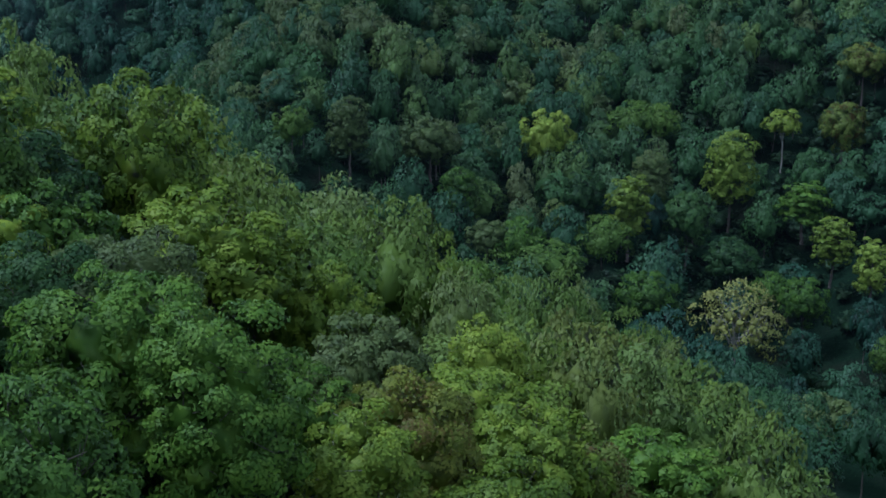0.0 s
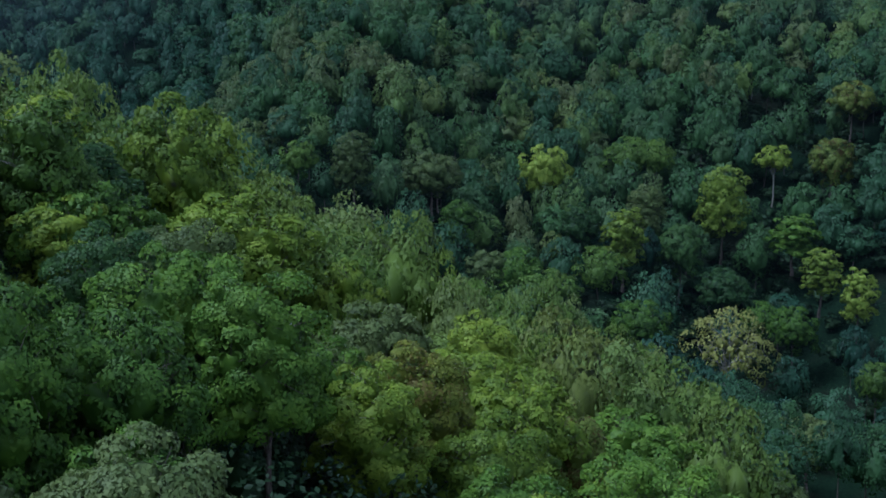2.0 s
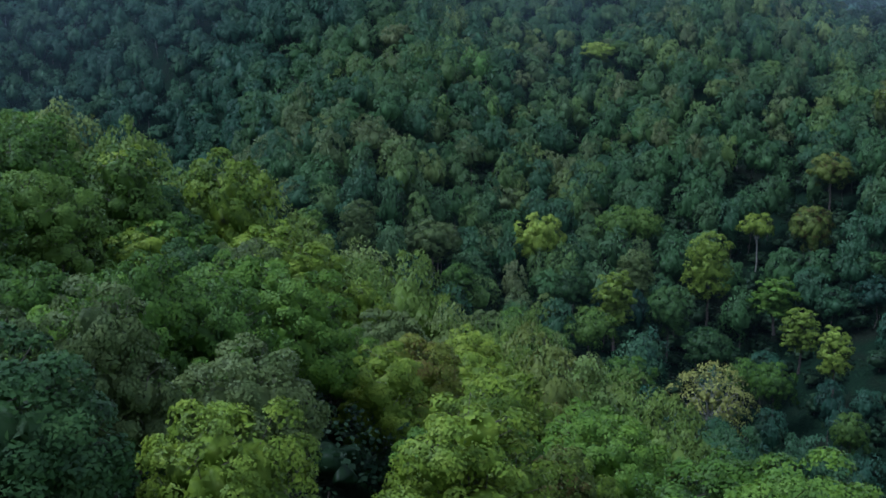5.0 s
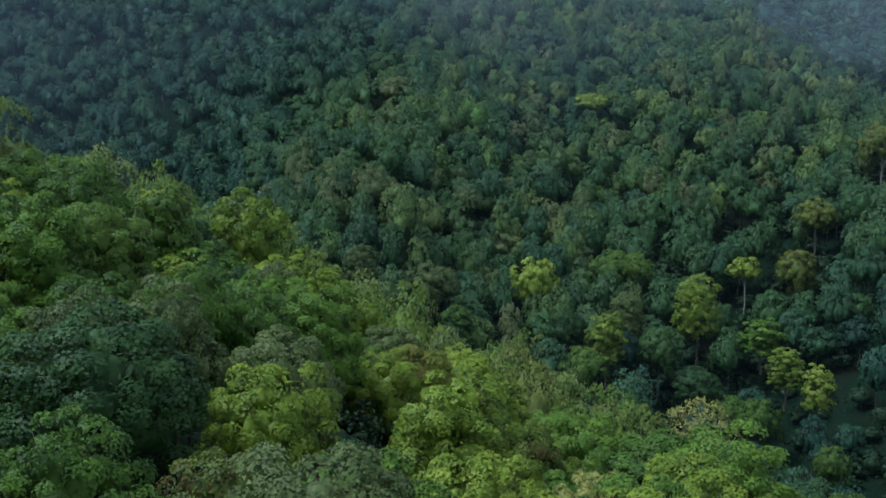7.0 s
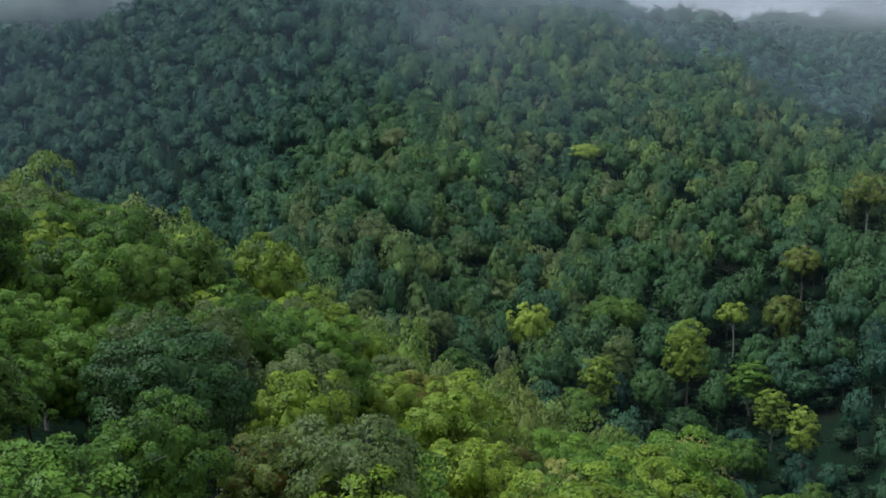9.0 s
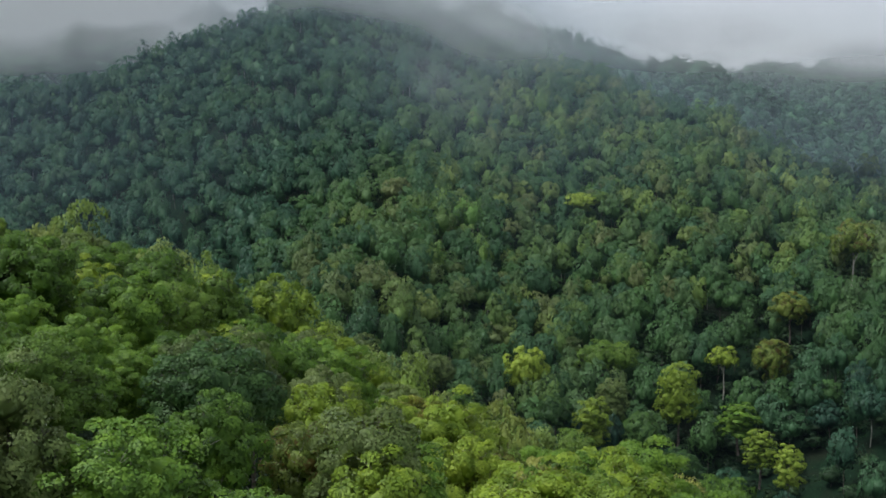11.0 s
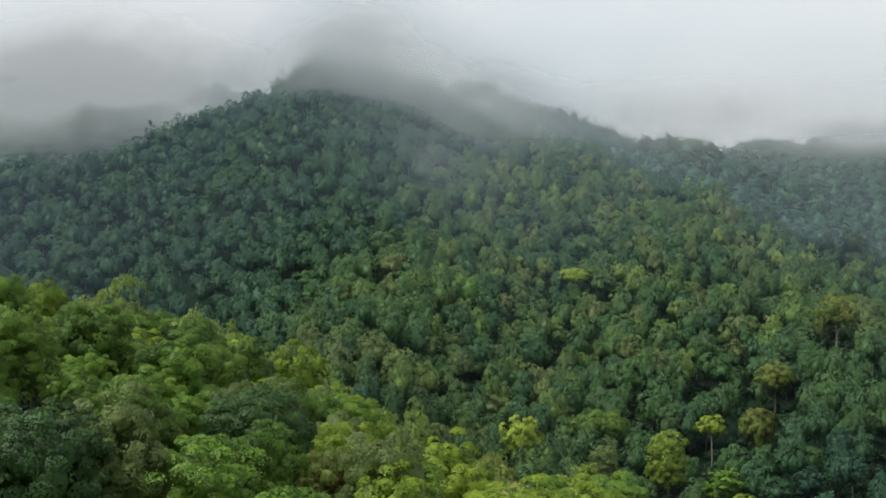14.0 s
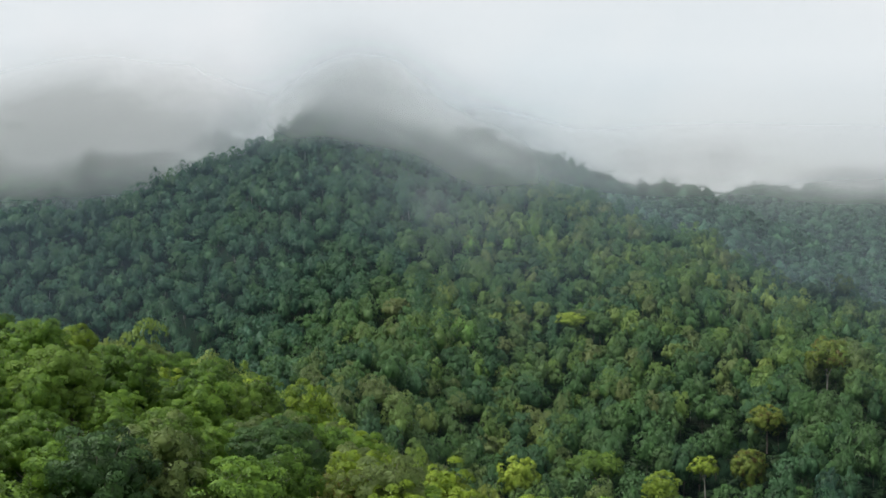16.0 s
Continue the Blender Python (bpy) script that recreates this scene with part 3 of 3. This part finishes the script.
mark(54.4, 375, 16.5, 4, "bright", 1.16, label="bright green climbers over a low tree", stock=BIG, sink=-9.4)
mark(60.2, 326, 12.6, 0, "dark", 1.14, stock=BIG, sink=-2.7)
mark(34.6, 325, 11.0, 0, "dark", 1.01, stock=BIG, sink=-4.3)
mark(53.0, 340, 9.8, 1, "grey", 0.87, stock=BIG, sink=-6.0)
mark(9.9, 290, 9.9, 0, "grey", 0.69, stock=BIG, sink=-6.9)
mark(16.6, 290, 11.3, 4, "green", 1.14, label="low mound of green climbing plants", stock=BIG, sink=-9.4)
mark(69.1, 312, 13.6, 0, "dark", 0.98, stock=BIG, sink=-3.1)
mark(62.0, 528, 15.0, 0, "pale", 0.72, stock=BIG, sink=-6.5)
mark(72.0, 531, 11.0, 0, "bright", 0.62, stock=BIG, sink=-7.0)
mark(121.0, 392, 13.4, 0, "olive", 0.99, stock=BIG, sink=-5.0)
mark(107.9, 364, 12.2, 0, "olive", 1.02, stock=BIG, sink=-4.5)
mark(157.0, 439, 16.6, 2, "olive", 2.55, bark=PALE_BARK, label="tall bare-trunked tree with a thin olive crown", stock=BIG, sink=15.6)
mark(-1.7, 331, 10.5, 0, "grey", 0.71, stock=BIG, sink=-7.2)
mark(60.1, 374, 11.7, 4, "bright", 1.13, label="bright green climbers over a low tree", stock=BIG, sink=-9.6)
mx, my = spread(rng, -330, 330, 428, 800, 8.2, 0.24, 1.22)
on = in_view(mx, my) & (near_hill(mx, my) < np.maximum(mountain(mx, my), 33)) & (my < bend(mx, CREST_Y) + 14) & (my > 300 - np.where(mx < 0, 0.5, 1.2) * mx)
for tx, ty, clear in ((152.5, 429, 10), (148, 432, 7)):
    on &= np.hypot(mx - tx, my - ty) > clear
for tx, ty, across in TAKEN:
    on &= np.hypot(mx - tx, my - ty) > across * 0.30 + 1.0
mx, my = mx[on], my[on]
cx = np.arange(-330, 330, 5.2) + rng.normal(size=127) * 1.2
cy = bend(cx, CREST_Y) + rng.uniform(-7, 9, len(cx))
kept = in_view(cx, cy)
mx, my = np.r_[mx, cx[kept]], np.r_[my, cy[kept]]
vx, vy = spread(rng, -330, 330, 235, 432, 8.8, 0.22, 1.15)
on = in_view(vx, vy) & (near_hill(vx, vy) < np.maximum(mountain(vx, vy), 33)) & (vy > 245 - np.where(vx < 0, 0.25, 1.0) * vx)
for tx, ty, across in TAKEN:
    on &= np.hypot(vx - tx, (vy - ty + 4) * 0.8) > across * 0.36 + 3.0
for tx, ty, clear in ((152.5, 424, 10), (150, 412, 8), (92, 363, 7)):  # before the bare trunks
    on &= np.hypot(vx - tx, vy - ty) > clear
on &= (np.abs(vx - 62) > 11) | (vy < 248) | (vy > 284)
on &= (vy > 325) | (rng.random(len(vx)) < 0.62)
on &= (vx < 70) | (rng.random(len(vx)) < 0.68)
vx, vy = vx[on], vy[on]
VALLEY = [wood_pattern(400 + i, 8, 1150, 0.0315, form, lo, 0.55, 8, 3) for i, (form, lo) in enumerate([("round", 0.30), ("tall", 0.24), ("round", 0.38), ("tall", 0.26), ("flat", 0.5), ("round", 0.28)])]
SLOPE = [wood_pattern(500 + i, 6, 680, 0.040, form, lo, 0.62, 7, 3) for i, (form, lo) in enumerate([("round", 0.3), ("tall", 0.26), ("round", 0.38), ("flat", 0.5), ("round", 0.3), ("tall", 0.3), ("tall", 0.36), ("round", 0.4)])]
# Valley bottom and right side take darker tints, painting in the valley's shade.
wood("valley_woods", rng, vx, vy, VALLEY, 14.0, 9.4, np.where((vx > 40) & (vy < 335), 0.0, 0.22) + 0.7 * rng.random(len(vx)) ** 1.25 * np.where((vy < 325) | (vx > 60), 0.45, 1.0), "dense dark green tropical forest on the valley side, shade painted in low down")
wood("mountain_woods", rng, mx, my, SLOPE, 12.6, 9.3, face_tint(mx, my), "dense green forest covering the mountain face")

# Low growth under and between the trees, with the gaps' shade put into its leaves.
SHRUB = [wood_pattern(800 + i, 4, 90, 0.085, "round", 0.02, 0.7, 4, 3) for i in range(4)]
ux, uy = spread(rng, -260, 260, 240, 470, 7.5, 0.3)
on = in_view(ux, uy) & ((uy > 322) | (rng.random(len(ux)) < 0.6)) & (np.hypot(ux - 64, uy - 274) > 13) & (near_hill(ux, uy) < np.maximum(mountain(ux, uy), 33)) & (uy > 245 - np.where(ux < 0, 0.25, 1.0) * ux)
ux, uy = ux[on], uy[on]
wood("valley_undergrowth", rng, ux, uy, SHRUB, 4.2, 6.4, rng.random(len(ux)), "shrubs and saplings under the valley trees, coloured dark for shade", PAINTED_SHADE_GROWTH)
ex = np.arange(-280, 300, 3.0)
ey = bend(ex, CREST_Y) + rng.uniform(-5, 6, len(ex))
wood("crest_undergrowth", rng, ex, ey, SHRUB, 8.5, 8.0, 0.1 + 0.3 * rng.random(len(ex)), "shrubs and saplings along the crest of the mountain")
hx, hy = spread(rng, -60, 26, -24, 150, 5.4, 0.3)
on = in_view(hx, hy) & (near_hill(hx, hy) > 52) & (near_hill(hx, hy) > mountain(hx, hy))
on &= rng.random(len(hx)) < 0.4
for tx, ty, across in OPENINGS:
    on &= np.hypot(hx - tx, hy - ty) > across
hx, hy = hx[on], hy[on]
UNDER = [[wood_pattern(820 + i, 5, n, size, "round", 0.02, 0.4, 6) for i in range(3)] for n, size in ((420, 0.030), (130, 0.050))]
for close, stock in zip((hy < 62, hy >= 62), UNDER):
    wood("hillside_undergrowth", rng, hx[close], hy[close], stock, 4.4, 5.8, rng.random(close.sum()), "shrubs and saplings under the hillside trees, coloured dark for shade", PAINTED_SHADE_GROWTH)

# The ridges behind, in the low tints alone, which hold painted haze.
FAR = [wood_pattern(600 + i, 1, 46, 0.12, form, 0.1, 0.75, 7, 3) for i, form in enumerate(["round", "tall", "flat", "round"])]
bx, by = spread(rng, -520, 480, 480, 1212, 10.5)
on = in_view(bx, by, 0.0) & (by > bend(bx, CREST_Y) + 14) & ((by > 1060) | (bx < -170) | ((bx > 150) & (by > 700)))
bx, by = bx[on], by[on]
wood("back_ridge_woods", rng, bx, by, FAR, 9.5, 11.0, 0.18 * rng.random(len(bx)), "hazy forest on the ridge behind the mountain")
fx, fy = spread(rng, 200, 800, 1230, 1885, 11.0)
on = in_view(fx, fy, 0.0) & (fx > 0.16 * fy)
fx, fy = fx[on], fy[on]
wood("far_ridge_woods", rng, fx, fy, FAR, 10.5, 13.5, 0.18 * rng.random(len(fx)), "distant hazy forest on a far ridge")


# ---- mist and distance haze: thin tinted veils that hang before the slopes ----
def mist_material():
    m, tree = material("mist_and_haze_tint")
    veil = tree.nodes.new("ShaderNodeAttribute")
    veil.attribute_name = "veil"
    wisp = tree.nodes.new("ShaderNodeAttribute")
    wisp.attribute_name = "wisp"
    coord = tree.nodes.new("ShaderNodeTexCoord")
    squash = tree.nodes.new("ShaderNodeMapping")
    squash.inputs["Scale"].default_value = (1.0, 0.5, 1.5)
    tree.links.new(coord.outputs["Object"], squash.inputs[0])
    drift = node(tree, "ShaderNodeTexNoise", Scale=0.016, Detail=4.0, Roughness=0.42, Distortion=0.3)
    tree.links.new(squash.outputs[0], drift.inputs["Vector"])
    torn = ramp(tree, drift.outputs["Fac"], [(0.28, (0.45, 0.45, 0.45)), (0.66, (1, 1, 1))], True)
    part_torn = calc(tree, "MULTIPLY", wisp.outputs["Fac"], torn)
    thick = calc(tree, "ADD", veil.outputs["Fac"], part_torn)
    thick = calc(tree, "MINIMUM", thick, 0.97)
    # Where thin, a dim blue paints distance haze into the veil's colour.
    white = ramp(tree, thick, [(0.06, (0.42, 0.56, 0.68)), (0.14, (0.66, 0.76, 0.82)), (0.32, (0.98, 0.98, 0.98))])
    droplets = node(tree, "ShaderNodeBsdfDiffuse")
    lit_through = node(tree, "ShaderNodeBsdfTranslucent")
    for side in (droplets, lit_through):
        tree.links.new(white, side.inputs["Color"])
    both = node(tree, "ShaderNodeMixShader", Fac=0.5)
    clear = tree.nodes.new("ShaderNodeBsdfTransparent")
    blend = tree.nodes.new("ShaderNodeMixShader")
    tree.links.new(droplets.outputs[0], both.inputs[1])
    tree.links.new(lit_through.outputs[0], both.inputs[2])
    tree.links.new(thick, blend.inputs[0])
    tree.links.new(clear.outputs[0], blend.inputs[1])
    tree.links.new(both.outputs[0], blend.inputs[2])
    end = tree.nodes.new("ShaderNodeOutputMaterial")
    tree.links.new(blend.outputs[0], end.inputs["Surface"])
    return m


MIST = mist_material()


def puff(x, z, at_x, at_z, wide, high, lean=0.0):
    dx, dz = x - at_x, z - at_z
    return np.exp(-((dx / wide) ** 2 + ((dz - lean * dx) / high) ** 2))


def hang(name, X, Y, Z, veil, wisp, label):
    """A veil of mist over a grid of places, with how dense it is there: evenly, and in torn wisps."""
    rows, cols = X.shape
    n = np.arange(rows * cols).reshape(rows, cols)
    faces = np.stack([n[:-1, :-1], n[:-1, 1:], n[1:, 1:], n[1:, :-1]], -1).reshape(-1, 4)
    me = solid(name, np.stack([X, Y, Z], -1).reshape(-1, 3), faces, [MIST], smooth=True)
    for key, values in (("veil", np.maximum(veil, 0.001)), ("wisp", wisp)):
        me.attributes.new(key, "FLOAT", "POINT").data.foreach_set("value", np.asarray(values, np.float32).ravel())
    return tagged(new(name, me), label, "mist", kind="stuff")


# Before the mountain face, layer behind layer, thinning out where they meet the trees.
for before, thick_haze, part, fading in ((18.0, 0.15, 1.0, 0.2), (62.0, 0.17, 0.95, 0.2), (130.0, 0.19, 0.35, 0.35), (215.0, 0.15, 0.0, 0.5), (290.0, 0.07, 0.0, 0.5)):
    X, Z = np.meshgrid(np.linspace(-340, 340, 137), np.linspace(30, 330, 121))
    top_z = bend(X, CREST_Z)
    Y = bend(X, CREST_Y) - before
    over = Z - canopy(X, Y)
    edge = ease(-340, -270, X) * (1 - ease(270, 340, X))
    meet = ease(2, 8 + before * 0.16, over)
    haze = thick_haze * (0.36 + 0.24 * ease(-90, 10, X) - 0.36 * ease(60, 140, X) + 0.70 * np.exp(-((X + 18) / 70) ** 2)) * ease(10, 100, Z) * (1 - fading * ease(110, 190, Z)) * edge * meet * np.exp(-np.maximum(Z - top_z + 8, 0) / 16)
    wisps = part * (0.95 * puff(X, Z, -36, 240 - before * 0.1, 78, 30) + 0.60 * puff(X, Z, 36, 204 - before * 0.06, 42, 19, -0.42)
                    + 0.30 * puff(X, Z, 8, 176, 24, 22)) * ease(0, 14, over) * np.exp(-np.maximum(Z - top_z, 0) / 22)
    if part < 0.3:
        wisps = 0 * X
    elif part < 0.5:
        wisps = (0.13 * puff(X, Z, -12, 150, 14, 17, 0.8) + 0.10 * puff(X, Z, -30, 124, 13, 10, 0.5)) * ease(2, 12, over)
    hang("mist_veil", X, Y, Z, haze, wisps * edge, "thin white mist and painted blue haze over the mountain face and summit")

# A tinted sheet that paints blue distance haze over the valley, before its trees.
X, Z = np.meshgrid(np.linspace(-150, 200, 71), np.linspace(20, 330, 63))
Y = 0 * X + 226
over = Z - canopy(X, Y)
hang("painted_valley_haze", X, Y, Z, 0.013 * ease(3, 16, over) * ease(-150, -120, X) * (1 - ease(160, 200, X)) * (1 - ease(90, 170, Z)), 0 * X, "thin sheet that paints blue haze over the valley")

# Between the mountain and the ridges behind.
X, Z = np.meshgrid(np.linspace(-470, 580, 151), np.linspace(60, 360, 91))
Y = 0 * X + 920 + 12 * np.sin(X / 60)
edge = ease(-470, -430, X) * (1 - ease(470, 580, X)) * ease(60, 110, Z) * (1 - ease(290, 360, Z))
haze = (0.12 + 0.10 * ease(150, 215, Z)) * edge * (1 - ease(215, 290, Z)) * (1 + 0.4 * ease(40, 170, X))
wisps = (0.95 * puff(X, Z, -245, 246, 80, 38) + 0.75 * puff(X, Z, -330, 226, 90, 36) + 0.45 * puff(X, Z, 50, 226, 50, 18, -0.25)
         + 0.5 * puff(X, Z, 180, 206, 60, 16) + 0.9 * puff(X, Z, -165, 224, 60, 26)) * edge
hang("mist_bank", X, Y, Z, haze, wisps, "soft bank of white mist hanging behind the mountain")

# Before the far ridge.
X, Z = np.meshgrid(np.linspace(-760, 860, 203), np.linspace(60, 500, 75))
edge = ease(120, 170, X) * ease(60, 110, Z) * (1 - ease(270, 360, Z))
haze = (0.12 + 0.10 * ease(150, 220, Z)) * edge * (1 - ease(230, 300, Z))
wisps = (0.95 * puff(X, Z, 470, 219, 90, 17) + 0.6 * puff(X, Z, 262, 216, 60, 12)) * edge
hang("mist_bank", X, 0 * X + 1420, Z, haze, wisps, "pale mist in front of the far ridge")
